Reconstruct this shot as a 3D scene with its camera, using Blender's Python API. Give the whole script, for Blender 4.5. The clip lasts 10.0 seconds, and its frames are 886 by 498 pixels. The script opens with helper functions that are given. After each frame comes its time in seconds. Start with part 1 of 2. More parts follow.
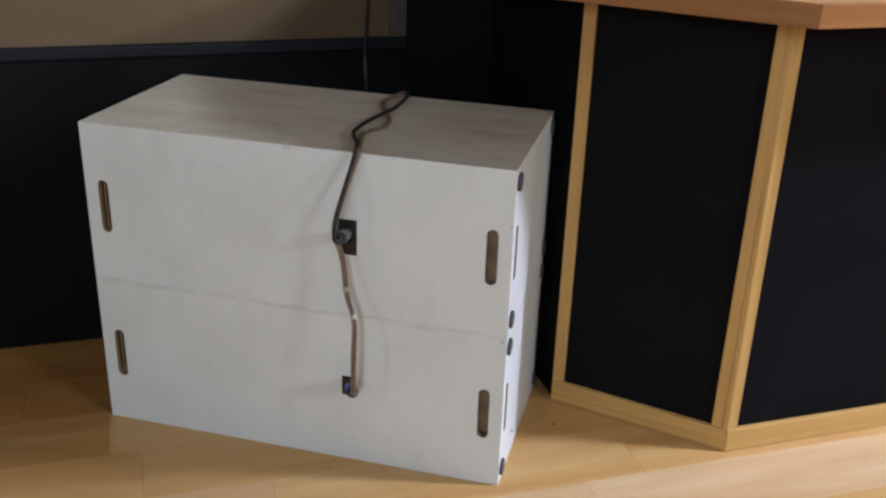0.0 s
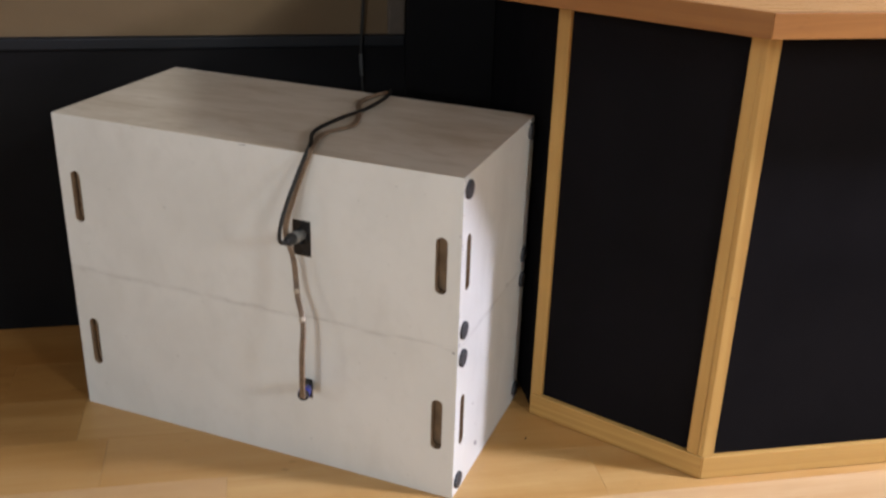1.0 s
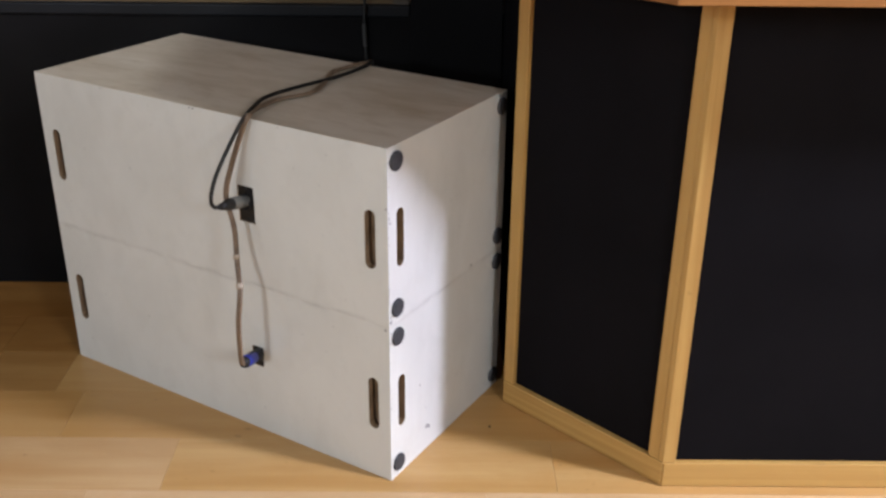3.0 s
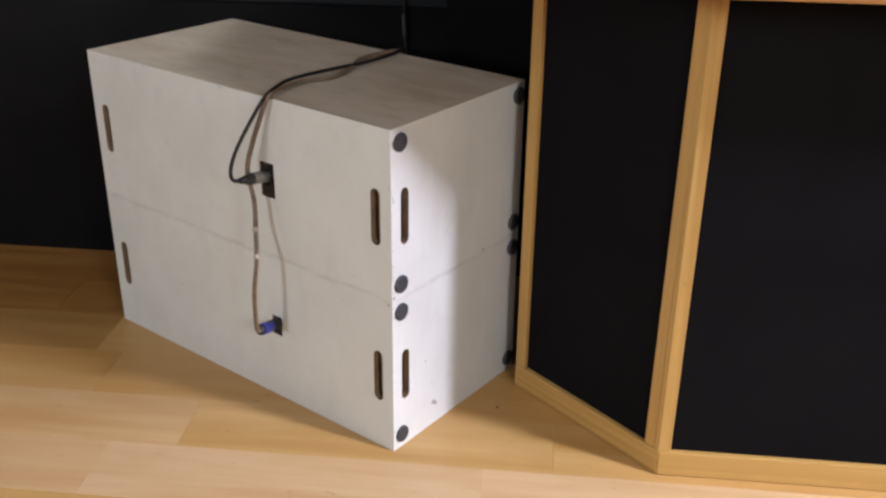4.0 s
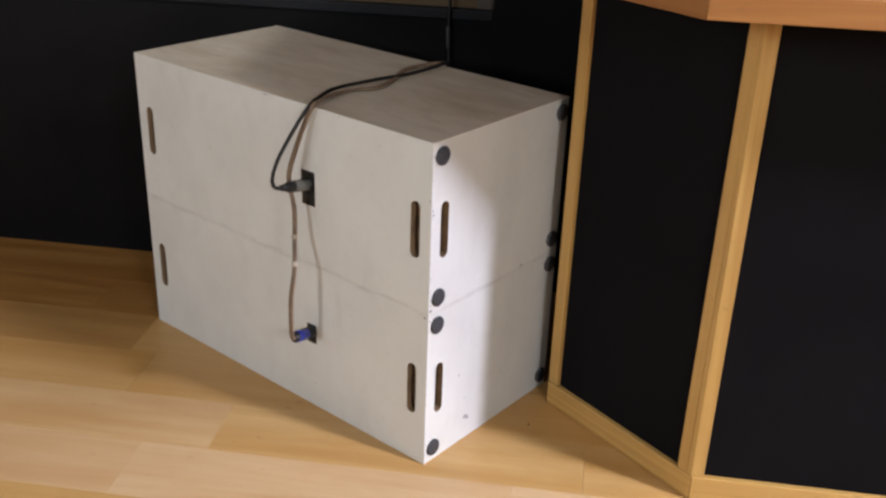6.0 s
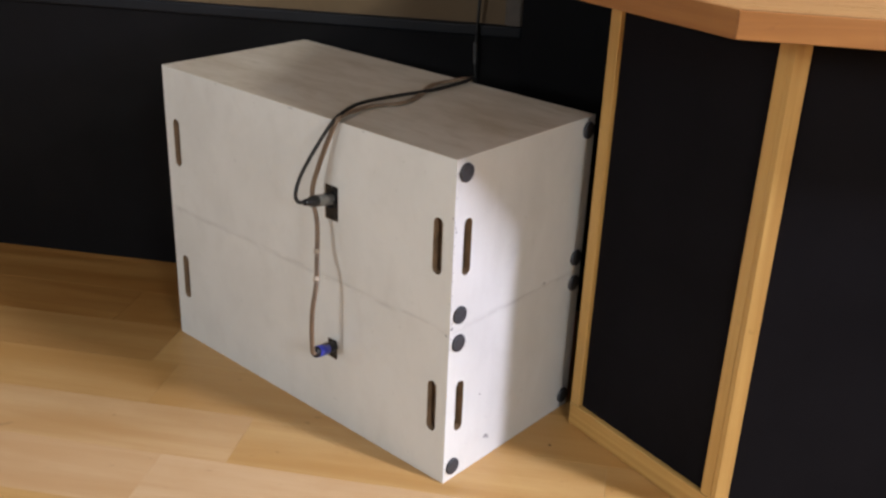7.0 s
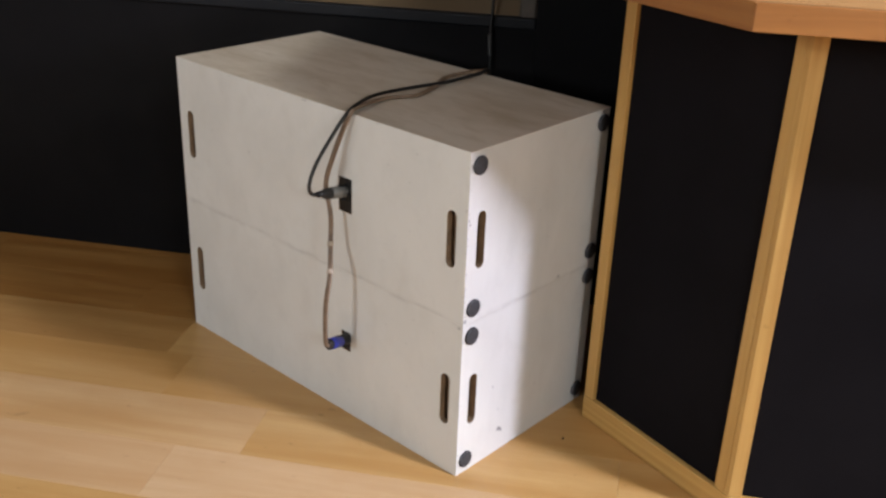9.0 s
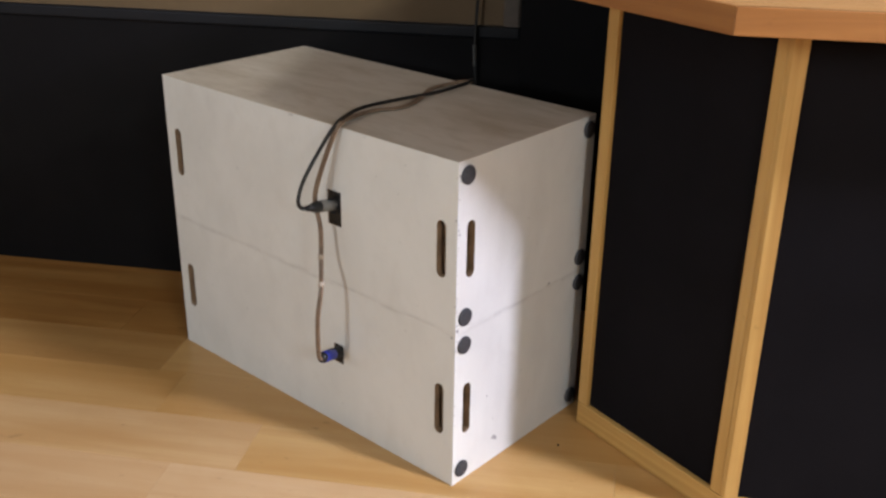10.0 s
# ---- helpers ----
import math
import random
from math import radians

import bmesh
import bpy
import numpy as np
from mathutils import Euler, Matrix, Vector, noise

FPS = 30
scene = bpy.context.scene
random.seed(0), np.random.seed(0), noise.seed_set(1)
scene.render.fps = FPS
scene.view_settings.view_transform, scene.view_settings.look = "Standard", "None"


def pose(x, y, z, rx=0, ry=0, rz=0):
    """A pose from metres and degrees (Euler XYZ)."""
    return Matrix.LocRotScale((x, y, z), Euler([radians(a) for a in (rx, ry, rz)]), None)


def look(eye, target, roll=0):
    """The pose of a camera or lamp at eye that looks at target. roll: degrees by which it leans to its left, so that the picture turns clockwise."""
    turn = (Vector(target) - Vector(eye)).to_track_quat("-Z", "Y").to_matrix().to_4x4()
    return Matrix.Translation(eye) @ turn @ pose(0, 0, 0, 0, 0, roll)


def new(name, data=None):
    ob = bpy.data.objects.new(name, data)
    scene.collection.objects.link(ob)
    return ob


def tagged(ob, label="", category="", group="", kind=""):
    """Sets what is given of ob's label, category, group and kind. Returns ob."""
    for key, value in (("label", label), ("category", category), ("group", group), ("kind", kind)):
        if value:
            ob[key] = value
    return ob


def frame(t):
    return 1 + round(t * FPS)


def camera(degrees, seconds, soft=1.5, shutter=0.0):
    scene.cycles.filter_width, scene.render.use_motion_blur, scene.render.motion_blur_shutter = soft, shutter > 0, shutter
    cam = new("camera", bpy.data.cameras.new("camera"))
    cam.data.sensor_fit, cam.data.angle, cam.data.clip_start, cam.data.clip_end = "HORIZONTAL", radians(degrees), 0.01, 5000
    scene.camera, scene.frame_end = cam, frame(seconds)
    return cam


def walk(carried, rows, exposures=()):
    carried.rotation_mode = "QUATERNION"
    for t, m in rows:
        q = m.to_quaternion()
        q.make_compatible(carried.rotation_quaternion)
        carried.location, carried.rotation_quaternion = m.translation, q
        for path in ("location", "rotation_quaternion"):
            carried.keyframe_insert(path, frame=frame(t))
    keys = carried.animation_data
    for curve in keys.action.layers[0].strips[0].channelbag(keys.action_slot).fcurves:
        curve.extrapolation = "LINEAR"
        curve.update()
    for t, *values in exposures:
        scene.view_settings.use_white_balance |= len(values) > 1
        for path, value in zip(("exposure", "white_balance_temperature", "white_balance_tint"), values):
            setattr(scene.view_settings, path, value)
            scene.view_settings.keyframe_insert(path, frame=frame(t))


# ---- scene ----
cam = camera(47.8, 10.0, soft=2.5, shutter=0.5)
PATH = [
    (0, (0.277, -1.621, 1.218), (-0.168, 0.16, 0.424), 1.9),
    (0.5, (0.37, -1.523, 1.227), (-0.18, 0.225, 0.425), 0.8),
    (1, (0.522, -1.483, 1.232), (-0.12, 0.227, 0.416), 1.8),
    (1.5, (0.661, -1.43, 1.228), (-0.137, 0.188, 0.365), 0.8),
    (2, (0.719, -1.367, 1.211), (-0.162, 0.212, 0.357), 0.7),
    (2.5, (0.764, -1.307, 1.192), (-0.14, 0.272, 0.361), 0.2),
    (2.7, (0.8, -1.281, 1.192), (-0.11, 0.293, 0.359), 0.3),
    (3.8, (1.033, -1.228, 1.203), (-0.042, 0.222, 0.341), 0.8),
    (4, (1.049, -1.221, 1.195), (-0.051, 0.217, 0.345), 0.7),
    (4.5, (1.052, -1.227, 1.194), (-0.051, 0.213, 0.353), 0.9),
    (5, (1.043, -1.221, 1.197), (-0.077, 0.204, 0.353), 1.1),
    (5.5, (1.045, -1.224, 1.194), (-0.092, 0.192, 0.356), 1.5),
    (5.7, (1.034, -1.228, 1.2), (-0.102, 0.188, 0.361), 1.9),
    (6.8, (1.024, -1.216, 1.201), (-0.167, 0.17, 0.389), 2.3),
    (7, (1.024, -1.211, 1.199), (-0.173, 0.172, 0.389), 2.4),
    (7.5, (1.022, -1.208, 1.198), (-0.18, 0.166, 0.38), 2.4),
    (8, (1.024, -1.203, 1.199), (-0.185, 0.158, 0.371), 2.2),
    (8.5, (1.022, -1.201, 1.199), (-0.191, 0.153, 0.366), 2.3),
    (9, (1.022, -1.206, 1.2), (-0.191, 0.152, 0.373), 2.2),
    (9.5, (1.029, -1.206, 1.205), (-0.191, 0.15, 0.384), 1.7),
    (10, (1.027, -1.211, 1.201), (-0.178, 0.166, 0.395), 0.9),
]
LIGHT = [(0, -0.12, 5650, 6), (0.5, -0.03, 6150, 9), (1, 0.0, 6300, 10), (2.5, 0.0, 6100, 9.5), (4, 0.0, 6250, 9.7), (10, 0.0, 6340, 10.1)]
walk(cam, [(t, look(eye, target, roll)) for t, eye, target, roll in PATH], LIGHT)


# ---- world and lamps ----
world = bpy.data.worlds.new("world")
scene.world = world
world.use_nodes = True
world.node_tree.nodes["Background"].inputs[0].default_value = (0.9, 0.85, 0.75, 1)
world.node_tree.nodes["Background"].inputs[1].default_value = 0.01


def lamp(name, place, target, watts, size, colour):
    data = bpy.data.lights.new(name, "AREA")
    data.shape, data.size, data.energy, data.color = "DISK", size, watts, colour
    ob = new(name, data)
    ob.matrix_world = look(place, target)
    return ob


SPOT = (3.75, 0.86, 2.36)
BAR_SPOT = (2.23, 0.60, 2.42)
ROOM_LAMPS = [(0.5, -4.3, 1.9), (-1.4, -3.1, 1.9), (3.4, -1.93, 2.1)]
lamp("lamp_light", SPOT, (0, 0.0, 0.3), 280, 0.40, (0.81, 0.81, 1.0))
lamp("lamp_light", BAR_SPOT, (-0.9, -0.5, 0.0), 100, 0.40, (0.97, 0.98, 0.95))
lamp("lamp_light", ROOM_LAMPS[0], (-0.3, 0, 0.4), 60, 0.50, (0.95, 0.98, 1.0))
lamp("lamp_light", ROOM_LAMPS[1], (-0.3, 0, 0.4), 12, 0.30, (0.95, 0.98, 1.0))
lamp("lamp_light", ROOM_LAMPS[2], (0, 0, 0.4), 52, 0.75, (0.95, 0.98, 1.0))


# ---- materials ----
def material(name):
    m = bpy.data.materials.new(name)
    m.use_nodes = True
    nt = m.node_tree
    return m, nt, nt.nodes["Principled BSDF"]


def add(nt, kind, **values):
    n = nt.nodes.new(kind)
    for key, value in values.items():
        n.inputs[key].default_value = value
    return n


def mixed(nt, fac, a, b, mode="MIX"):
    n = nt.nodes.new("ShaderNodeMix")
    n.data_type, n.blend_type = "RGBA", mode
    for slot, value in ((0, fac), (6, a), (7, b)):
        if isinstance(value, (int, float)):
            n.inputs[slot].default_value = value
        elif isinstance(value, tuple):
            n.inputs[slot].default_value = (*value, 1)
        else:
            nt.links.new(value, n.inputs[slot])
    return n.outputs[2]


def span(nt, value, a, b, c=0.0, d=1.0):
    n = nt.nodes.new("ShaderNodeMapRange")
    for slot, v in ((1, a), (2, b), (3, c), (4, d)):
        n.inputs[slot].default_value = v
    nt.links.new(value, n.inputs[0])
    return n.outputs[0]


def coords(nt, stretch=(1, 1, 1), shuffle=False):
    """Object coordinates, stretched; with shuffle every object takes its own stretch of the pattern."""
    tc, mp = nt.nodes.new("ShaderNodeTexCoord"), nt.nodes.new("ShaderNodeMapping")
    mp.inputs["Scale"].default_value = stretch
    nt.links.new(tc.outputs["Object"], mp.inputs["Vector"])
    if not shuffle:
        return mp.outputs[0], None
    info, vm = nt.nodes.new("ShaderNodeObjectInfo"), nt.nodes.new("ShaderNodeVectorMath")
    vm.operation = "MULTIPLY_ADD"
    nt.links.new(info.outputs["Random"], vm.inputs[0])
    vm.inputs[1].default_value = (37, 91, 53)
    nt.links.new(mp.outputs[0], vm.inputs[2])
    return vm.outputs[0], info.outputs["Random"]


def noisy(nt, vec, scale, detail=4.0, rough=0.55, distortion=0.0):
    n = add(nt, "ShaderNodeTexNoise", Scale=scale, Detail=detail, Roughness=rough, Distortion=distortion)
    nt.links.new(vec, n.inputs["Vector"])
    return n.outputs["Fac"]


def bump(nt, bsdf, height, strength, distance):
    n = add(nt, "ShaderNodeBump", Strength=strength, Distance=distance)
    nt.links.new(height, n.inputs["Height"])
    nt.links.new(n.outputs[0], bsdf.inputs["Normal"])


def wood(name, light, dark, tint, rough=0.45, grain=1.0, island=False, spread=0.5, stretch=(1.6, 22, 22), blotch=0.2):
    """Wood with its grain along the object's x: growth bands, fine fibres, a tone of its own per piece."""
    m, nt, b = material(name)
    vec, rnd = coords(nt, stretch, True)
    if island:
        geo = nt.nodes.new("ShaderNodeNewGeometry")
        rnd = geo.outputs["Random Per Island"]
    bands = noisy(nt, vec, 0.9 * grain, 3, 0.5, 0.6)
    fine, _ = coords(nt, (6, 260, 260), False)
    fibres = noisy(nt, fine, 1.0, 3, 0.6)
    c = mixed(nt, span(nt, bands, 0.34, 0.68), light, dark)
    c = mixed(nt, span(nt, fibres, 0.45, 0.75, 0, 0.35), c, dark)
    tone = span(nt, rnd, 0, 1, 0, spread)
    c = mixed(nt, tone, c, tint)
    blot, _ = coords(nt, (1, 1.8, 1.8), True)
    c = mixed(nt, span(nt, noisy(nt, blot, 6, 4, 0.6, 0.5), 0.45, 0.72, 0, blotch), c, dark)
    c = mixed(nt, span(nt, noisy(nt, blot, 26, 2), 0.71, 0.78, 0, blotch * 1.2), c, tuple(v * 0.6 for v in dark))
    nt.links.new(c, b.inputs["Base Color"])
    nt.links.new(span(nt, fibres, 0.3, 0.8, rough - 0.06, rough + 0.12), b.inputs["Roughness"])
    bump(nt, b, fibres, 0.12, 0.001)
    return m


def painted(name, base, dirt, scale=4.0, amount=0.5, stretch=(1, 1, 1), rough=0.6, grit=0.15, speck=0.0, shine=0.5, seam=None):
    """Brushed or rolled paint with faint clouds of dirt and a fine tooth."""
    m, nt, b = material(name)
    vec, _ = coords(nt, stretch)
    plain, _ = coords(nt)
    cloud = noisy(nt, vec, scale, 5, 0.6, 0.3)
    streak = noisy(nt, vec, scale * 5, 4, 0.6)
    fine = noisy(nt, plain, 420, 2, 0.6)
    c = mixed(nt, span(nt, cloud, 0.42, 0.78, 0, amount), base, dirt)
    c = mixed(nt, span(nt, streak, 0.5, 0.8, 0, amount * 0.55), c, dirt)
    if speck:
        c = mixed(nt, span(nt, noisy(nt, plain, 60, 2), 0.72, 0.76, 0, speck), c, tuple(v * 0.35 for v in dirt))
    smear = noisy(nt, vec, scale * 2.3, 3, 0.7, 1.2)
    c = mixed(nt, span(nt, smear, 0.6, 0.72, 0, amount * 0.35), c, dirt)
    if seam is not None:
        split = nt.nodes.new("ShaderNodeSeparateXYZ")
        nt.links.new(plain, split.inputs[0])
        dist = nt.nodes.new("ShaderNodeMath")
        dist.operation = "SUBTRACT"
        dist.inputs[1].default_value = seam
        nt.links.new(split.outputs["Z"], dist.inputs[0])
        size = nt.nodes.new("ShaderNodeMath")
        size.operation = "ABSOLUTE"
        nt.links.new(dist.outputs[0], size.inputs[0])
        near = span(nt, size.outputs[0], 0.0, 0.009, 1, 0)
        grime = nt.nodes.new("ShaderNodeMath")
        grime.operation = "MULTIPLY"
        nt.links.new(near, grime.inputs[0])
        nt.links.new(span(nt, noisy(nt, plain, 9, 4, 0.65, 0.6), 0.42, 0.72, 0, 0.6), grime.inputs[1])
        c = mixed(nt, grime.outputs[0], c, (0.33, 0.325, 0.31))
    nt.links.new(c, b.inputs["Base Color"])
    b.inputs["Specular IOR Level"].default_value = shine
    nt.links.new(span(nt, cloud, 0.3, 0.8, rough - 0.08, rough + 0.1), b.inputs["Roughness"])
    bump(nt, b, mixed(nt, 0.5, fine, streak), grit, 0.0008)
    return m


def plain(name, colour, rough=0.5, metal=0.0, vary=0.25, scale=60, grit=0.1):
    m, nt, b = material(name)
    vec, _ = coords(nt)
    n = noisy(nt, vec, scale, 4)
    nt.links.new(mixed(nt, span(nt, n, 0.35, 0.75, 0, 1), colour, tuple(v * (1 - vary) for v in colour)), b.inputs["Base Color"])
    nt.links.new(span(nt, n, 0.3, 0.8, max(rough - 0.1, 0.05), min(rough + 0.1, 1)), b.inputs["Roughness"])
    b.inputs["Metallic"].default_value = metal
    bump(nt, b, n, grit, 0.0006)
    return m


WHITE = painted("white_paint", (0.69, 0.69, 0.66), (0.545, 0.54, 0.505), 3.6, 0.62, (1, 1, 0.7), 0.5, 0.2, 0.25, seam=0.0)
WHITE_LOW = painted("white_paint_below", (0.69, 0.69, 0.66), (0.545, 0.54, 0.505), 3.3, 0.62, (1, 1, 0.7), 0.5, 0.2, 0.25, seam=0.33)
TOP = painted("worn_top_paint", (0.59, 0.53, 0.45), (0.36, 0.285, 0.19), 4.4, 0.85, (0.6, 1.7, 1), 0.55, 0.25)
RAW = plain("raw_plywood", (0.26, 0.172, 0.098), 0.8, 0, 0.4, 40, 0.3)
RUBBER = plain("dark_rubber", (0.045, 0.045, 0.05), 0.7, 0, 0.3, 150, 0.3)
BLACK = plain("black_plastic", (0.007, 0.0068, 0.0068), 0.55)
CORD = plain("black_cord", (0.005, 0.0045, 0.004), 0.65, 0, 0.3, 200)
STEEL = plain("dull_steel", (0.27, 0.27, 0.26), 0.45, 0.5, 0.3, 120)
BLUE = plain("blue_plastic", (0.012, 0.026, 0.36), 0.45, 0, 0.3, 90)
CLEAR = plain("tan_cord", (0.22, 0.150, 0.098), 0.4, 0, 0.4, 60)
TAPE = plain("pale_tape", (0.46, 0.38, 0.29), 0.5)
TIE = plain("pale_grey_tie", (0.05, 0.05, 0.049), 0.5)
CHIP = plain("grey_scuff", (0.37, 0.36, 0.36), 0.8, 0, 0.4, 400)
PANEL = painted("black_panel_paint", (0.0077, 0.0071, 0.0083), (0.0056, 0.0052, 0.0059), 6, 0.7, (1, 1, 1), 0.85, 0.35, 0.0, 0.03)
DADO = painted("black_wall_paint", (0.0041, 0.0037, 0.0041), (0.0031, 0.0028, 0.0031), 5, 0.7, (1, 1, 1), 0.75, 0.3, 0.0, 0.12)
RAIL = painted("black_rail_paint", (0.004, 0.0045, 0.0062), (0.003, 0.0034, 0.0045), 5, 0.6, (1, 1, 1), 0.6, 0.2, 0.0, 0.25)
BEIGE = painted("beige_wall_paint", (0.100, 0.061, 0.024), (0.078, 0.046, 0.018), 3, 0.5, (1, 1, 1), 0.7, 0.3)
LIGHTWALL = painted("pale_wall_paint", (0.20, 0.195, 0.19), (0.16, 0.155, 0.15), 2, 0.4, (1, 1, 1), 0.8, 0.3)
CEIL = painted("ceiling_paint", (0.26, 0.255, 0.25), (0.20, 0.195, 0.19), 2, 0.4, (1, 1, 1), 0.85, 0.3)
PINE = wood("pine_trim", (0.535, 0.335, 0.108), (0.370, 0.195, 0.050), (0.495, 0.290, 0.086), 0.4, 1.0, False, 0.5, (1.3, 75, 75), 0.3)
OAK = wood("lacquered_top_wood", (0.46, 0.26, 0.10), (0.34, 0.165, 0.052), (0.45, 0.24, 0.09), 0.3, 0.8, False, 0.5, (1.3, 60, 60), 0.3)
EDGE = wood("edge_board_wood", (0.34, 0.150, 0.044), (0.19, 0.072, 0.018), (0.32, 0.135, 0.038), 0.32, 1.0, False, 0.4, (2.0, 46, 46), 0.3)
PALE = wood("pale_plank_wood", (0.601, 0.410, 0.235), (0.488, 0.292, 0.136), (0.522, 0.318, 0.151), 0.36, 0.7, False, 0.4, (1.6, 22, 22), 0.4)
PLANK = wood("honey_plank_wood", (0.552, 0.343, 0.138), (0.433, 0.231, 0.070), (0.473, 0.256, 0.078), 0.36, 0.7, False, 0.45, (1.6, 22, 22), 0.45)
# shade near the back wall put into the wood colour; also a random tone
BROWN_AND_SHADED = wood("brown_and_shaded_plank_wood", (0.42, 0.220, 0.066), (0.29, 0.125, 0.028), (0.33, 0.150, 0.036), 0.36, 0.8, False, 0.5, (1.6, 22, 22), 0.45)
SOFT = wood("light_honey_plank_wood", (0.576, 0.377, 0.189), (0.463, 0.264, 0.104), (0.502, 0.290, 0.114), 0.36, 0.7, False, 0.4, (1.6, 22, 22), 0.4)
# a half step out of that painted shade, for row 3
MID = wood("amber_half_shade_plank_wood", (0.473, 0.277, 0.100), (0.355, 0.174, 0.049), (0.394, 0.203, 0.057), 0.36, 0.8, False, 0.5, (1.6, 22, 22), 0.5)
PLANKS = wood("floor_rest_wood", (0.64, 0.44, 0.235), (0.50, 0.29, 0.12), (0.47, 0.26, 0.085), 0.36, 0.7, True, 0.75)
GAP = plain("floor_underlay", (0.26, 0.16, 0.08), 0.9)
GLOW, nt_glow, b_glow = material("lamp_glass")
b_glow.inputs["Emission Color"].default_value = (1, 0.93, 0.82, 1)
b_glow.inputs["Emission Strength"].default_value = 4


# ---- builders ----
def thing(name, label, category, m=None, group="", kind=""):
    ob = new(name)
    ob.empty_display_size = 0.1
    ob.matrix_world = m if m else Matrix.Identity(4)
    return tagged(ob, label, category, group, kind)


def part(name, bm, mat, parent=None, label="", m=None):
    """Links a bmesh as one mesh object under a thing or part, at the pose m in its parent's space."""
    me = bpy.data.meshes.new(name)
    bmesh.ops.recalc_face_normals(bm, faces=bm.faces[:])
    bm.to_mesh(me)
    bm.free()
    for one in mat if isinstance(mat, (list, tuple)) else (mat,):
        me.materials.append(one)
    ob = new(name, me)
    if parent is not None:
        ob.parent = parent
    if m is not None:
        ob.matrix_local = m
    return tagged(ob, label)


def block(x0, x1, y0, y1, z0, z1, edge=0.0, segments=2):
    bm = bmesh.new()
    bmesh.ops.create_cube(bm, size=1)
    bmesh.ops.transform(bm, matrix=Matrix.Translation(((x0 + x1) / 2, (y0 + y1) / 2, (z0 + z1) / 2)) @ Matrix.Diagonal((x1 - x0, y1 - y0, z1 - z0, 1)), verts=bm.verts[:])
    if edge:
        bmesh.ops.bevel(bm, geom=bm.edges[:], offset=edge, segments=segments, affect="EDGES", profile=0.5)
    return bm


def prism(outline, z0, z1, edge=0.0):
    """An upright solid over a flat outline of (x, y)."""
    bm = bmesh.new()
    low = [bm.verts.new((x, y, z0)) for x, y in outline]
    high = [bm.verts.new((x, y, z1)) for x, y in outline]
    bm.faces.new(low[::-1])
    bm.faces.new(high)
    n = len(outline)
    for i in range(n):
        bm.faces.new((low[i], low[(i + 1) % n], high[(i + 1) % n], high[i]))
    if edge:
        bmesh.ops.bevel(bm, geom=bm.edges[:], offset=edge, segments=2, affect="EDGES", profile=0.5)
    return bm


def smooth_line(points, steps=10):
    """A Catmull-Rom line through the points."""
    p = [Vector(v) for v in points]
    p = [p[0] * 2 - p[1]] + p + [p[-1] * 2 - p[-2]]
    out = []
    for i in range(1, len(p) - 2):
        a, b, c, d = p[i - 1:i + 3]
        for k in range(steps):
            t = k / steps
            out.append(0.5 * (2 * b + (c - a) * t + (2 * a - 5 * b + 4 * c - d) * t * t + (3 * b - a - 3 * c + d) * t ** 3))
    return out + [p[-2]]


def tube(points, radius, sides=10, steps=10, flat=1.0):
    """A cord swept along a smooth line; radius is one number, or one per given point."""
    line = smooth_line(points, steps)
    bm, rings, up = bmesh.new(), [], Vector((0.3, 0.2, 1)).normalized()
    for i, p in enumerate(line):
        ahead = (line[min(i + 1, len(line) - 1)] - line[max(i - 1, 0)]).normalized()
        side = ahead.cross(up)
        side = side.normalized() if side.length > 1e-4 else Vector((1, 0, 0))
        up = side.cross(ahead).normalized()
        if isinstance(radius, (int, float)):
            r = radius
        else:
            k = min(i / steps, len(points) - 1)
            j = min(int(k), len(points) - 2)
            r = radius[j] + (radius[j + 1] - radius[j]) * (k - j)
        rings.append([bm.verts.new(p + (side * math.cos(a) + up * math.sin(a) * flat) * r) for a in (2 * math.pi * s / sides for s in range(sides))])
    for a, b in zip(rings, rings[1:]):
        for s in range(sides):
            bm.faces.new((a[s], a[(s + 1) % sides], b[(s + 1) % sides], b[s])).smooth = True
    bm.faces.new(rings[0][::-1])
    bm.faces.new(rings[-1])
    return bm


def lathe(profile, sides=28):
    """A turned solid round z from (radius, height) pairs; smooth only where told by close pairs."""
    bm, rings = bmesh.new(), []
    for r, z in profile:
        rings.append([bm.verts.new((r * math.cos(2 * math.pi * s / sides), r * math.sin(2 * math.pi * s / sides), z)) for s in range(sides)])
    for a, b in zip(rings, rings[1:]):
        for s in range(sides):
            bm.faces.new((a[s], a[(s + 1) % sides], b[(s + 1) % sides], b[s])).smooth = True
    bm.faces.new(rings[0][::-1])
    bm.faces.new(rings[-1])
    return bm


# ---- the room: its x runs along the back wall, its y into that wall ----
ANGLE = 31.5
ROOM = pose(-0.41, 0.70, 0, 0, 0, ANGLE)
X0, X1, Y0, HIGH = -3.6, 4.6, -6.0, 2.65
DADO_TOP = 0.728


def setting(name, bm, mat, label="", m=ROOM):
    ob = part(name, bm, mat)
    ob.matrix_world = m
    return tagged(ob, label, kind="structure")


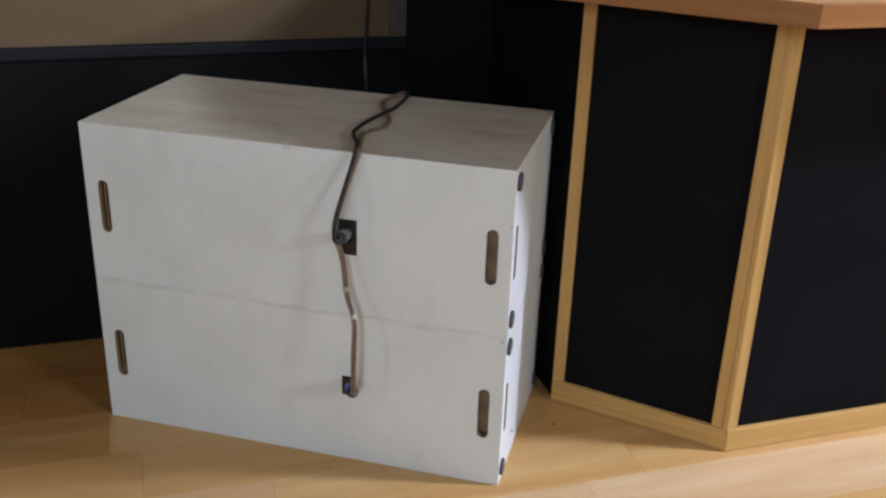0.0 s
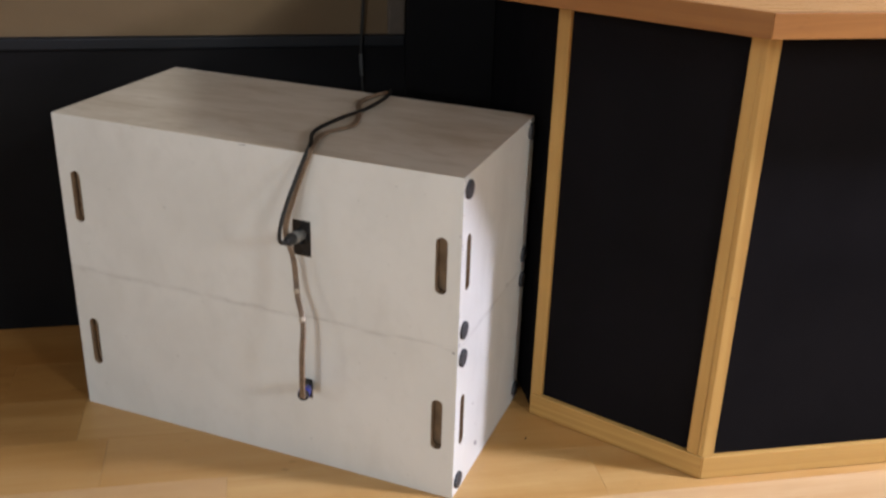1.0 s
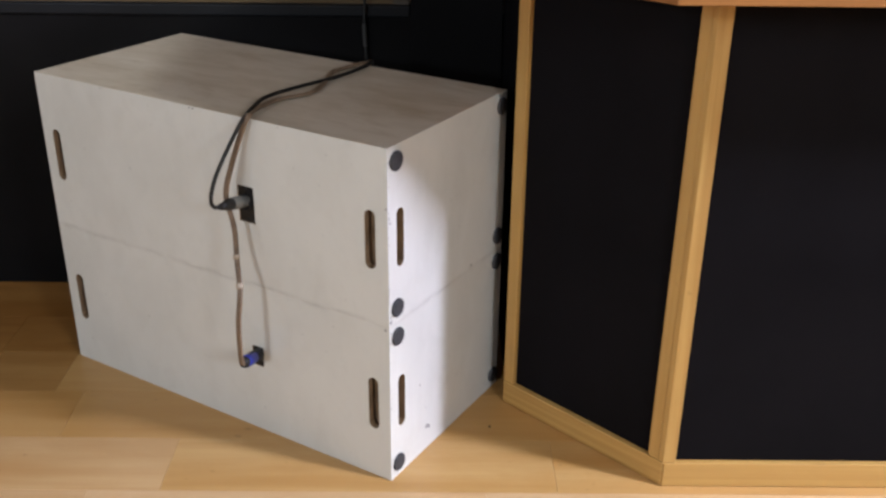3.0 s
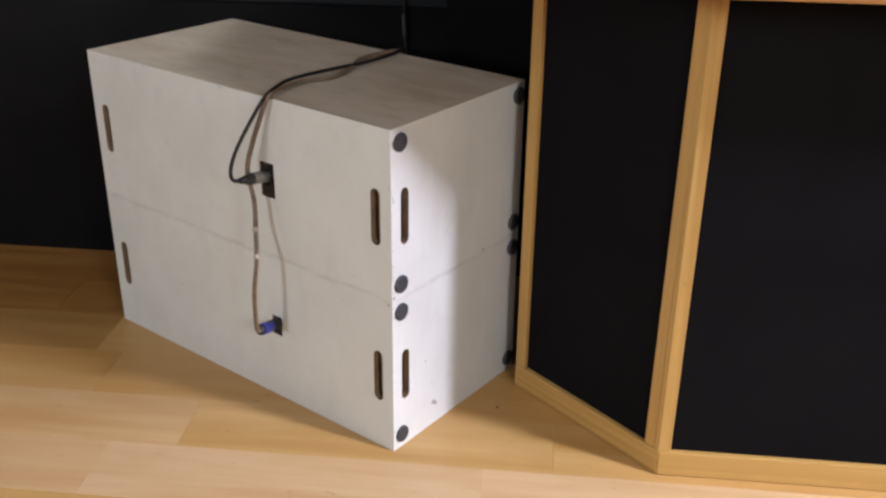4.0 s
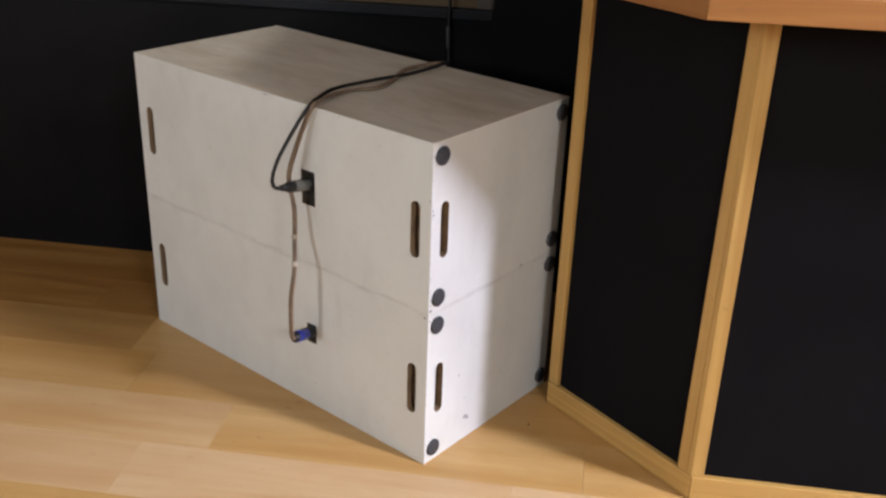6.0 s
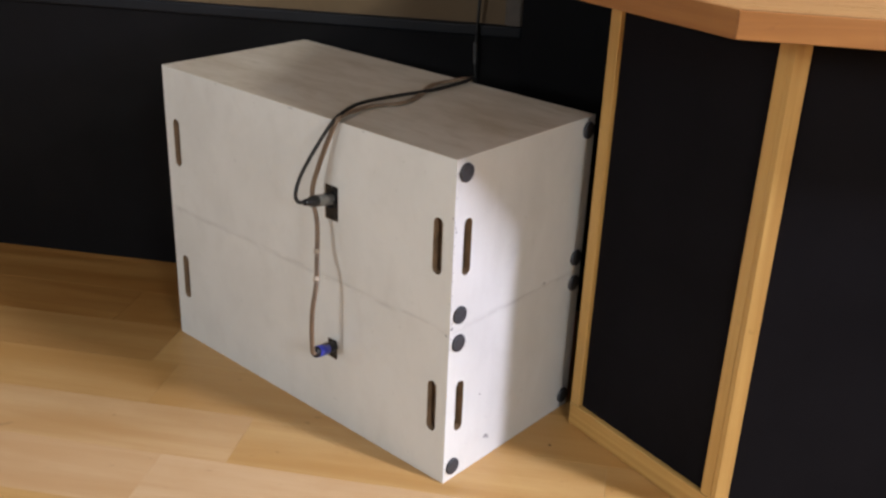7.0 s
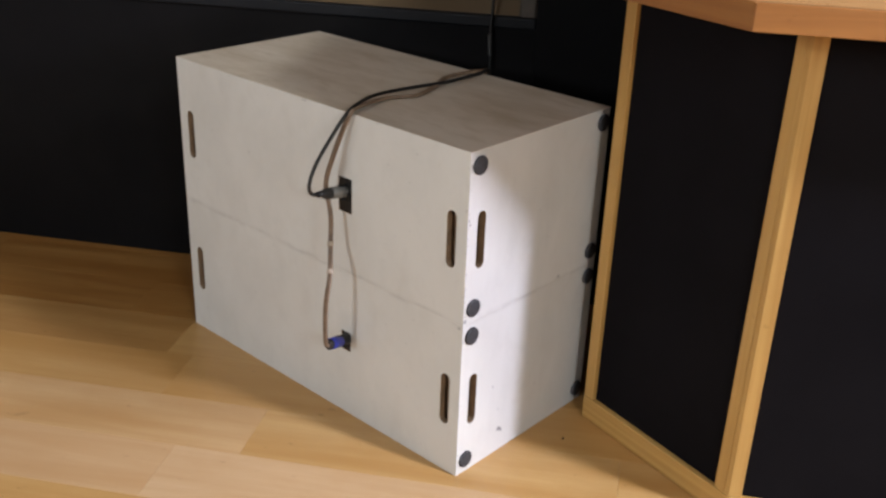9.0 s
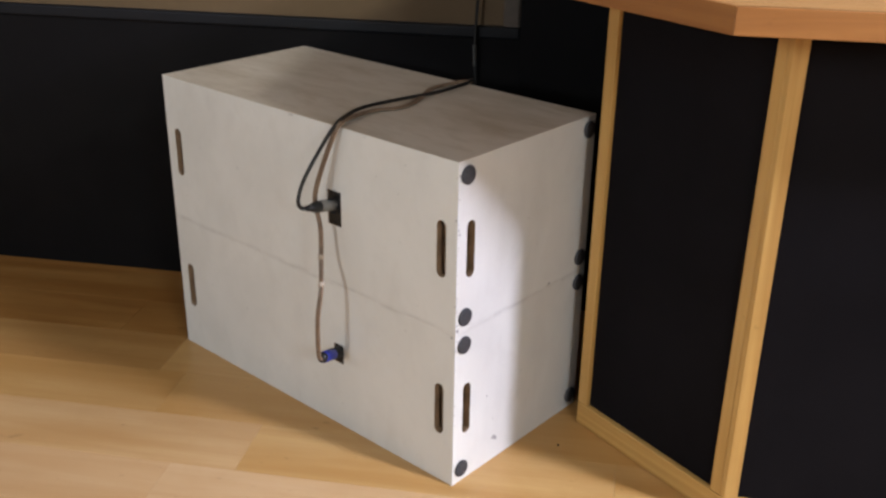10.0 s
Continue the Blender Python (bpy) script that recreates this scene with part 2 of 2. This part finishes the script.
setting("wall_back", block(X0 - 0.1, X1 + 0.1, 0.012, 0.14, DADO_TOP - 0.02, HIGH), BEIGE, "warm beige painted wall above a black dado")
setting("wall_dado", block(X0, 0.0, 0.0, 0.14, 0.0, DADO_TOP - 0.03), DADO, "matt black lower wall")
rail = block(X0, 0.0, -0.008, 0.012, DADO_TOP - 0.03, DADO_TOP, 0.006, 3)
setting("trim_dado_rail", rail, RAIL, "black cap rail with a rounded edge")
setting("wall_dark_board", block(0.0, 0.2135, -0.014, 0.0115, 0.0, 1.9, 0.001), DADO, "black board on the wall beside the bar")
setting("wall_behind_bar", block(0.2135, X1, 0.0, 0.14, 0.0, DADO_TOP - 0.021), DADO, "matt black lower wall behind the bar")
setting("wall_left", block(X0 - 0.12, X0, Y0, 0.0, 0, HIGH), LIGHTWALL, "pale painted side wall")
setting("wall_right", block(X1, X1 + 0.12, Y0, 0.0, 0, HIGH), LIGHTWALL, "pale painted side wall")
setting("wall_front", block(X0 - 0.12, X1 + 0.12, Y0 - 0.12, Y0, 0, HIGH), LIGHTWALL, "pale painted wall")
setting("ceiling", block(X0 - 0.12, X1 + 0.12, Y0 - 0.12, 0.14, HIGH, HIGH + 0.1), CEIL, "off-white painted ceiling")
floor = setting("floor", block(X0 - 0.1, X1 + 0.1, Y0 - 0.1, 0.1, -0.06, -0.0125), GAP, "beech plank floor, honey coloured, satin lacquer")


# ---- two bass cabinets, one on the other ----
W, D, H, T = 0.858, 0.411, 0.33, 0.015


def stadium(a0, a1, b0, b1, n=8):
    """An upright slot with round ends, as a loop of (a, b)."""
    r, mid = (a1 - a0) / 2, (a0 + a1) / 2
    top = [(mid + r * math.cos(math.pi * k / n), b1 - r + r * math.sin(math.pi * k / n)) for k in range(n + 1)]
    low = [(mid - r * math.cos(math.pi * k / n), b0 + r - r * math.sin(math.pi * k / n)) for k in range(n + 1)]
    return top + low


def skin(bm, place, a1, b1, holes, index):
    """One outer face of a cabinet, a by b, with its openings, put in space by place(a, b)."""
    edges = []
    for loop in [[(0, 0), (a1, 0), (a1, b1), (0, b1)], *holes]:
        vs = [bm.verts.new(place(a, b)) for a, b in loop]
        edges += [bm.edges.new((vs[i], vs[(i + 1) % len(vs)])) for i in range(len(vs))]
    made = bmesh.ops.triangle_fill(bm, edges=edges, use_beauty=True, use_dissolve=False)
    for f in made["geom"]:
        if isinstance(f, bmesh.types.BMFace):
            f.material_index = index


def cabinet(z, label, sockets, paint):
    cab = thing("bass_cabinet", label, "speaker cabinet", pose(0, 0, z), "stacked bass cabinets")
    bm = bmesh.new()
    low, high = 0.106, 0.215
    h = H - 0.0001
    front = [stadium(0.028, 0.050, low, high), stadium(W - 0.048, W - 0.026, low, high)]
    front += [[(a0, b0), (a1, b0), (a1, b1), (a0, b1)] for a0, a1, b0, b1 in sockets]
    skin(bm, lambda a, b: (a - W, 0, b), W, h, front, 0)
    skin(bm, lambda a, b: (0, a, b), D, h, [stadium(0.026, 0.048, low, high)], 0)
    skin(bm, lambda a, b: (-W, a, b), D, h, [stadium(0.026, 0.048, low, high)], 0)
    skin(bm, lambda a, b: (a - W, D, b), W, h, [], 0)
    skin(bm, lambda a, b: (a - W, b, h), W, D, [], 1)
    skin(bm, lambda a, b: (a - W, b, 0), W, D, [], 0)
    bmesh.ops.remove_doubles(bm, verts=bm.verts[:], dist=0.0002)
    body = part("body", bm, [paint, TOP, RAW], cab, "white painted plywood shell with routed slots")
    mod = body.modifiers.new("thickness", "SOLIDIFY")
    mod.thickness, mod.offset, mod.use_even_offset = T, -1, True
    mod.material_offset, mod.material_offset_rim = 2, 2
    bev = body.modifiers.new("edges", "BEVEL")
    bev.width, bev.segments, bev.limit_method, bev.angle_limit = 0.0004, 2, "ANGLE", radians(40)
    for x0, x1 in ((-0.075, -0.031), (-W + 0.031, -W + 0.075)):
        part("slot_backing", block(x0, x1, T + 0.007, T + 0.019, low - 0.02, high + 0.02, 0.001), RAW, cab, "raw plywood behind the slot")
    for x0, x1 in ((-0.034, -T - 0.014), (-W + T + 0.014, -W + 0.034)):
        part("slot_backing", block(x0, x1, T + 0.001, 0.08, low - 0.02, high + 0.02, 0.001), RAW, cab, "raw plywood behind the slot")
    for y in (0.0235, 0.388):
        for zz in (0.0305, 0.303):
            foot = lathe([(0.0165, 0), (0.0172, 0.001), (0.0172, 0.0040), (0.0162, 0.0052), (0.012, 0.0056), (0.001, 0.0056)])
            part("rubber_foot", foot, RUBBER, cab, "dark grey round rubber foot", pose(0, y, zz, 0, 90, 0))
    return cab


UPPER_SOCKET = (W - 0.331, W - 0.294, 0.128, 0.199)
LOWER_SOCKET = (W - 0.326, W - 0.299, 0.151, 0.194)
lower = cabinet(0.0, "white painted bass cabinet on the plank floor, scuffed", [LOWER_SOCKET], WHITE_LOW)
upper = cabinet(H, "white painted bass cabinet with brownish worn top, stacked on another", [UPPER_SOCKET], WHITE)


def socket(cab, hole):
    a0, a1, b0, b1 = hole
    plate = part("socket_plate", block(a0 - W + 0.0004, a1 - W - 0.0004, 0.002, 0.006, b0 + 0.0004, b1 - 0.0004, 0.0008), BLACK, cab, "recessed black connector plate")
    part("socket_ring", lathe([(0.0125, 0), (0.0125, 0.006), (0.010, 0.0065), (0.0095, 0.002), (0.001, 0.002)]), BLACK, plate, "", pose((a0 + a1) / 2 - W, 0.002, (b0 + b1) / 2, 90, 0, 0))
    for zz in (b0 + 0.006, b1 - 0.006):
        part("screw", lathe([(0.0028, 0), (0.0028, 0.001), (0.001, 0.0014)], 10), BLACK, plate, "", pose((a0 + a1) / 2 - W, 0.002, zz, 90, 0, 0))


socket(lower, LOWER_SOCKET)
socket(upper, UPPER_SOCKET)


def chip(cab, place, size, seed, side, long=1.0, mat=CHIP):
    """A flat worn patch of uneven outline, a hair proud of the paint."""
    rng = random.Random(seed)
    pts = [(long * size * rng.uniform(0.35, 1.0) * math.cos(k * 0.7), size * rng.uniform(0.35, 1.0) * math.sin(k * 0.7)) for k in range(9)]
    turn = pose(*place, 90, 0, 90) if side else pose(*place, 90, 0, 0)
    part("paint_chip", prism(pts, 0, 0.0003), mat, cab, "", turn)


for k, (y, z, s) in enumerate([(0.124, 0.052, 0.0075), (0.131, 0.046, 0.006), (0.098, 0.16, 0.0025), (0.12, 0.098, 0.002)]):
    chip(lower, (0.0003, y, z), s, k, True)
for k, (y, z, s) in enumerate([(0.0055, 0.302, 0.004), (0.005, 0.197, 0.0035), (0.285, 0.006, 0.004), (0.005, 0.008, 0.006)]):
    chip(upper, (0.0003, y, z), s, k + 10, True)
for k, (x, z, s) in enumerate([(-0.305, 0.055, 0.002), (-0.008, 0.322, 0.004)]):
    chip(lower, (x, -0.0001, z), s, k + 20, False)


SCUFF = plain("dark_scuff", (0.27, 0.26, 0.255), 0.8, 0, 0.5, 500)
for k, (y, z, size) in enumerate([(0.004, 0.306, 0.0035), (0.006, 0.296, 0.0028), (0.003, 0.262, 0.002), (0.003, 0.205, 0.0035), (0.002, 0.172, 0.002), (0.004, 0.018, 0.003)]):
    chip(upper, (0.0003, y, z), size, k + 30, True, 0.5, SCUFF)
for k, (y, z, size) in enumerate([(0.003, 0.318, 0.003), (0.002, 0.16, 0.002)]):
    chip(lower, (0.0003, y, z), size, k + 40, True, 0.5, SCUFF)
wear = random.Random(12)
for k in range(22):
    cab = (upper, lower)[k % 3 == 2]
    z, size = wear.uniform(0.03, 0.30), wear.uniform(0.0012, 0.0026)
    chip(cab, (0.0003, size * 0.5 + 0.0006, z), size, k + 60, True, 0.45, CHIP)
for k in range(9):
    size = wear.uniform(0.0012, 0.0024)
    chip(upper, (-size - 0.001 if k < 5 else -wear.uniform(0.05, 0.8), -0.0001, wear.uniform(0.05, 0.31) if k < 5 else 0.326), size, k + 90, False, 0.6 if k < 5 else 2.5, CHIP)


# ---- the cords ----
def along(points, r, name, mat, parent, label="", steps=10, flat=1.0):
    return part(name, tube(points, r, 10, steps, flat), mat, parent, label)


def connector(parent, start, tip, shell, shell_label, r=0.0115, share=0.5, collar=0.08, wide=1.0):
    """A round plug from its socket to the cord: shell, grip with ribs, strain relief."""
    a, b = Vector(start), Vector(tip)
    m = Matrix.Translation(a) @ (b - a).to_track_quat("Z", "Y").to_matrix().to_4x4()
    n = (b - a).length
    begin = 0.001 if wide >= 1 else n * collar
    part("plug_shell", lathe([(r * 0.7, begin - 0.002), (r * 0.92, begin - 0.001), (r, begin), (r, n * share), (r * 0.9, n * (share + 0.02))], 20), shell, parent, shell_label, m)
    part("strain_relief", lathe([(r * 0.9, n * (share + 0.02)), (r * 0.95, n * (share + 0.04)), (r * 0.9, n * (share * 0.5 + 0.5)), (r * 0.62, n * (share * 0.25 + 0.75)), (r * 0.5, n * 1.05)], 20), BLACK, parent, "", m)
    part("collar", lathe([(r * 1.06 * wide, -0.014), (r * 1.12 * wide, -0.012), (r * 1.12 * wide, n * collar), (r * 1.02 * wide, n * collar + 0.001)], 20), BLACK, parent, "", m)
    part("latch", block(-0.004, 0.004, r * 0.8, r * 1.12 * max(wide, 0.92), n * collar + 0.001, n * collar + 0.02, 0.001), BLACK, parent, "", m)


feed = thing("power_cable", "black power cord draped over the cabinet, grey plug", "cable")
connector(feed, (-0.316, 0.008, 0.499), (-0.304, -0.072, 0.516), STEEL, "grey metal plug shell", 0.0115, 0.60)
along([(-0.304, -0.068, 0.515), (-0.302, -0.092, 0.523), (-0.301, -0.098, 0.543), (-0.298, -0.085, 0.578), (-0.294, -0.050, 0.625), (-0.292, -0.014, 0.662), (-0.300, 0.020, 0.672), (-0.332, 0.095, 0.669), (-0.330, 0.19, 0.667), (-0.312, 0.285, 0.667), (-0.313, 0.38, 0.667), (-0.327, 0.425, 0.664), (-0.37, 0.47, 0.60), (-0.43, 0.57, 0.50), (-0.475, 0.622, 0.52), (-0.492, 0.630, 0.66), (-0.488, 0.632, 0.80), (-0.478, 0.640, 0.95), (-0.476, 0.642, 1.15)], 0.0037, "cord", CORD, feed, "black rubber cord")
link = thing("link_cable", "tan twin cord hanging on the cabinets, blue plug, taped", "cable")
connector(link, (-0.314, 0.010, 0.174), (-0.276, -0.078, 0.210), BLUE, "bright blue plug shell", 0.0118, 0.93, 0.50, 0.9)
twin = [(-0.277, -0.077, 0.209), (-0.270, -0.091, 0.222), (-0.268, -0.092, 0.30), (-0.272, -0.077, 0.36), (-0.294, -0.055, 0.405), (-0.306, -0.043, 0.466), (-0.322, -0.040, 0.523), (-0.311, -0.031, 0.58), (-0.294, -0.017, 0.64), (-0.287, -0.007, 0.665), (-0.296, 0.022, 0.669), (-0.316, 0.105, 0.664), (-0.293, 0.17, 0.664), (-0.311, 0.24, 0.664), (-0.345, 0.31, 0.664), (-0.347, 0.36, 0.664), (-0.330, 0.41, 0.665), (-0.337, 0.428, 0.645), (-0.34, 0.433, 0.50), (-0.335, 0.436, 0.20), (-0.36, 0.45, 0.02), (-0.45, 0.50, 0.005), (-0.60, 0.52, 0.005)]
along([(x - 0.0028, y, z) for x, y, z in twin], 0.0029, "cord", CLEAR, link, "tan plastic cord")
along([(x + 0.0028, y, z) for x, y, z in twin], 0.0029, "cord", CLEAR, link, "tan plastic cord")
for p, q in (((-0.2735, -0.0754, 0.364), (-0.2770, -0.0716, 0.372)), ((-0.2955, -0.0538, 0.409), (-0.2975, -0.0520, 0.417))):
    along([p, q], 0.0062, "tape_band", TAPE, link, "pale tape band", 2)
tag = thing("cable_tie", "grey tie round a cord behind the cabinets", "cable tie")
along([(-0.490, 0.628, 0.635), (-0.492, 0.627, 0.685)], 0.0048, "tie_band", TIE, tag)
duct = thing("cable_duct", "narrow greyish cable duct on the wall", "cable duct", ROOM)
# both duct colours darkened to hold the counter's shade at this wall end
part("duct_body", block(-0.042, -0.002, -0.006, 0.0115, DADO_TOP + 0.001, 1.6, 0.002), plain("shaded_duct_paint", (0.07, 0.052, 0.036), 0.6), duct)
part("duct_lid", block(-0.038, -0.006, -0.009, -0.0062, DADO_TOP + 0.001, 1.6, 0.001), plain("shaded_duct_lid_paint", (0.065, 0.048, 0.033), 0.5), duct)


# ---- the bar: black panels in pine frames, in the room's own axes ----
FRONT, SIDE = -0.820, 0.2125
CORNER = Vector((0.489, FRONT, 0))
CHAMFER = Vector((SIDE, FRONT + (0.489 - SIDE), 0))
UNDER, BAR_END = 0.936, 3.4
bar = thing("bar_counter", "bar front of black panels in pine frames", "bar", ROOM)
RUN = (CORNER - CHAMFER).length
on_chamfer = Matrix.Translation(CHAMFER) @ pose(0, 0, 0, 0, 0, -45)
on_front = Matrix.Translation(CORNER)
core = [(SIDE + 0.03, 0.0), (SIDE + 0.03, CHAMFER.y + 0.0124), (CORNER.x + 0.0124, FRONT + 0.03), (BAR_END, FRONT + 0.03), (BAR_END, 0.0)]
part("carcass", prism(core, 0.01, UNDER - 0.002), DADO, bar, "dark hidden carcass")
DEEP = 0.010


def field(m, x0, x1):
    """A black panel set back behind its frame, on the face given by m (x along it, y inward)."""
    part("panel", block(x0, x1, DEEP, 0.022, 0.045, UNDER - 0.03, 0.001), PANEL, bar, "matt black painted panel", m)


def stile(m, x, width, lean=0.0, taper=0.0):
    """An upright board of the frame; its grain runs up."""
    up = m @ Matrix.Translation((x, 0, 0)) @ pose(0, 0, 0, 0, lean - 90, 0)
    board = block(0.054, UNDER - 0.002, 0.0, 0.021, -width, 0, 0.0009)
    for v in board.verts:
        if v.co.z > -width / 2:
            v.co.z -= taper * v.co.x / UNDER
    part("stile", board, PINE, bar, "pine upright", up)


def bottom_rail(m, x0, x1):
    part("rail", block(x0, x1, -0.0012, 0.021, 0.001, 0.053, 0.0016), PINE, bar, "pine bottom rail", m)


field(on_chamfer, 0.012, RUN - 0.015)
stile(on_chamfer, -0.005, 0.0255)
stile(on_chamfer, RUN - 0.034, 0.0229, 0.07, 0.003)
bottom_rail(on_chamfer, -0.005, RUN)
field(on_front, 0.02, 1.02)
tip = prism([(0, 0), (0.023, 0), (0.023, 0.021), (0.004, 0.021), (-0.0071, 0.0071)], 0.054, UNDER - 0.002, 0.0006)
bmesh.ops.transform(tip, matrix=pose(0, 0, 0, 0, 90, 0), verts=tip.verts[:])
part("stile", tip, PINE, bar, "pine corner upright", on_front @ pose(0, 0, 0, 0, -90, 0))
stile(on_front, 1.0, 0.06)
bottom_rail(on_front, 0.0015, 1.4)
field(on_front, 1.03, 2.85)
stile(on_front, 2.84, 0.06)
bottom_rail(on_front, 1.4015, 2.9)
on_side = Matrix.Translation((SIDE, 0, 0)) @ pose(0, 0, 0, 0, 0, -90)
part("panel", block(0.0, -CHAMFER.y - 0.002, 0.004, 0.026, 0.002, UNDER - 0.002, 0.001), PANEL, bar, "matt black painted panel", on_side)

# ---- its worktop, with edge boards mitred at the corners ----
THICK, OUT = 0.038, 0.212
ex, ey = SIDE - OUT, FRONT - OUT
kx = 0.3745
ky = ey + (kx - ex)
top = thing("bar_worktop", "lacquered reddish wood worktop with mitred edge boards", "worktop", ROOM)
inner = 0.012
s = inner * math.tan(radians(22.5))
outline = [(ex, 0.0), (ex, ky), (kx, ey), (BAR_END, ey), (BAR_END, 0.0)]
inside = [(ex + inner, 0.0), (ex + inner, ky + s), (kx + s, ey + inner), (BAR_END, ey + inner), (BAR_END, 0.0)]
part("slab", prism(inside, UNDER + 0.001, UNDER + THICK - 0.001), OAK, top, "lacquered wood surface")
for k, name in enumerate(("edge_board", "edge_board", "edge_board")):
    a, b, c, d = Vector(outline[k]), Vector(outline[k + 1]), Vector(inside[k + 1]), Vector(inside[k])
    way = (b - a).normalized()
    m = Matrix.Translation((a.x, a.y, 0)) @ Matrix.Rotation(math.atan2(way.y, way.x), 4, "Z")
    flat = [(m.inverted() @ Vector((p.x, p.y, 0))).to_2d() for p in (a, b, c, d)]
    n = 0.0001
    flat = [(flat[0][0] + n, flat[0][1]), (flat[1][0] - n, flat[1][1]), (flat[2][0] - n, flat[2][1] - n), (flat[3][0] + n, flat[3][1] - n)]
    part(name, prism(flat, UNDER, UNDER + THICK, 0.0012), EDGE, top, "solid wood edge board", m)


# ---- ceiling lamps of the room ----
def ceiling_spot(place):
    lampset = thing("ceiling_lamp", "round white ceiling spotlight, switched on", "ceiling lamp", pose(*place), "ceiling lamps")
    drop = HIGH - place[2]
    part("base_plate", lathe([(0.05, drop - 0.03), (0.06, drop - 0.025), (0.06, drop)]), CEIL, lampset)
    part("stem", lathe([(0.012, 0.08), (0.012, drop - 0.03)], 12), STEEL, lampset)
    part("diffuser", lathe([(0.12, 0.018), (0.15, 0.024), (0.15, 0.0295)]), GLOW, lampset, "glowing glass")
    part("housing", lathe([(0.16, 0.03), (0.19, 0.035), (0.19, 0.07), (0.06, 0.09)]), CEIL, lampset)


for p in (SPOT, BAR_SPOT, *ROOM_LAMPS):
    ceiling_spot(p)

crumb = thing("crumb", "tiny dark crumb lying on the plank floor", "crumb", pose(0.0725, 0.2505, 0.002))
part("crumb_body", lathe([(0.0012, -0.002), (0.0024, -0.0005), (0.002, 0.0008), (0.0006, 0.0014)], 7), CORD, crumb)

# ---- floor planks ----
LONG, BROAD, LIFT = 0.74, 0.164, 0.0125


def plank_mesh():
    return block(0.0002, LONG - 0.0002, 0.00015, BROAD - 0.00015, -LIFT, 0.0, 0.0004, 1)


made = {}
# rows 0-2 coloured darker for shade by the back wall, row 3 easing out
TONES = {0: (BROWN_AND_SHADED,), 1: (BROWN_AND_SHADED,), 2: (BROWN_AND_SHADED,), 3: (MID, PLANK, MID), 4: (PLANK,), 5: (PALE, PLANK), 6: (PALE,), 7: (PLANK,), 8: (PALE, PLANK)}
rest = bmesh.new()
rows_of_planks = int(-Y0 / BROAD) + 1
rng = random.Random(4)
for row in range(rows_of_planks):
    y = -0.844 + 0.164 * 5 - BROAD * row
    x = X0 - LONG * rng.random()
    if row == 5:
        x = -0.446 - 5 * LONG
    count = 0
    while x < X1:
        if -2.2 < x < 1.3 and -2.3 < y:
            tone = TONES.get(row, (PALE, PLANK, PLANK, BROWN_AND_SHADED))
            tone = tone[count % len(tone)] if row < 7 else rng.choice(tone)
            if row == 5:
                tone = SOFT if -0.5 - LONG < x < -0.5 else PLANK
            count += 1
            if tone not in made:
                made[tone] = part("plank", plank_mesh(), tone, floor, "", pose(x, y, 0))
            else:
                ob = new("plank", made[tone].data)
                ob.parent = floor
                ob.matrix_local = pose(x, y, 0)
        else:
            x0, x1, y0, y1 = max(x, X0) + 0.0002, min(x + LONG, X1) - 0.0002, max(y, Y0) + 0.00015, min(y + BROAD, 0.05) - 0.00015
            vs = [rest.verts.new((px, py, 0)) for px, py in ((x0, y0), (x1, y0), (x1, y1), (x0, y1))]
            low = [rest.verts.new((v.co.x, v.co.y, -LIFT)) for v in vs]
            rest.faces.new(vs)
            for i in range(4):
                rest.faces.new((low[i], low[(i + 1) % 4], vs[(i + 1) % 4], vs[i]))
        x += LONG
tagged(part("planks", rest, PLANKS, floor), kind="stuff")
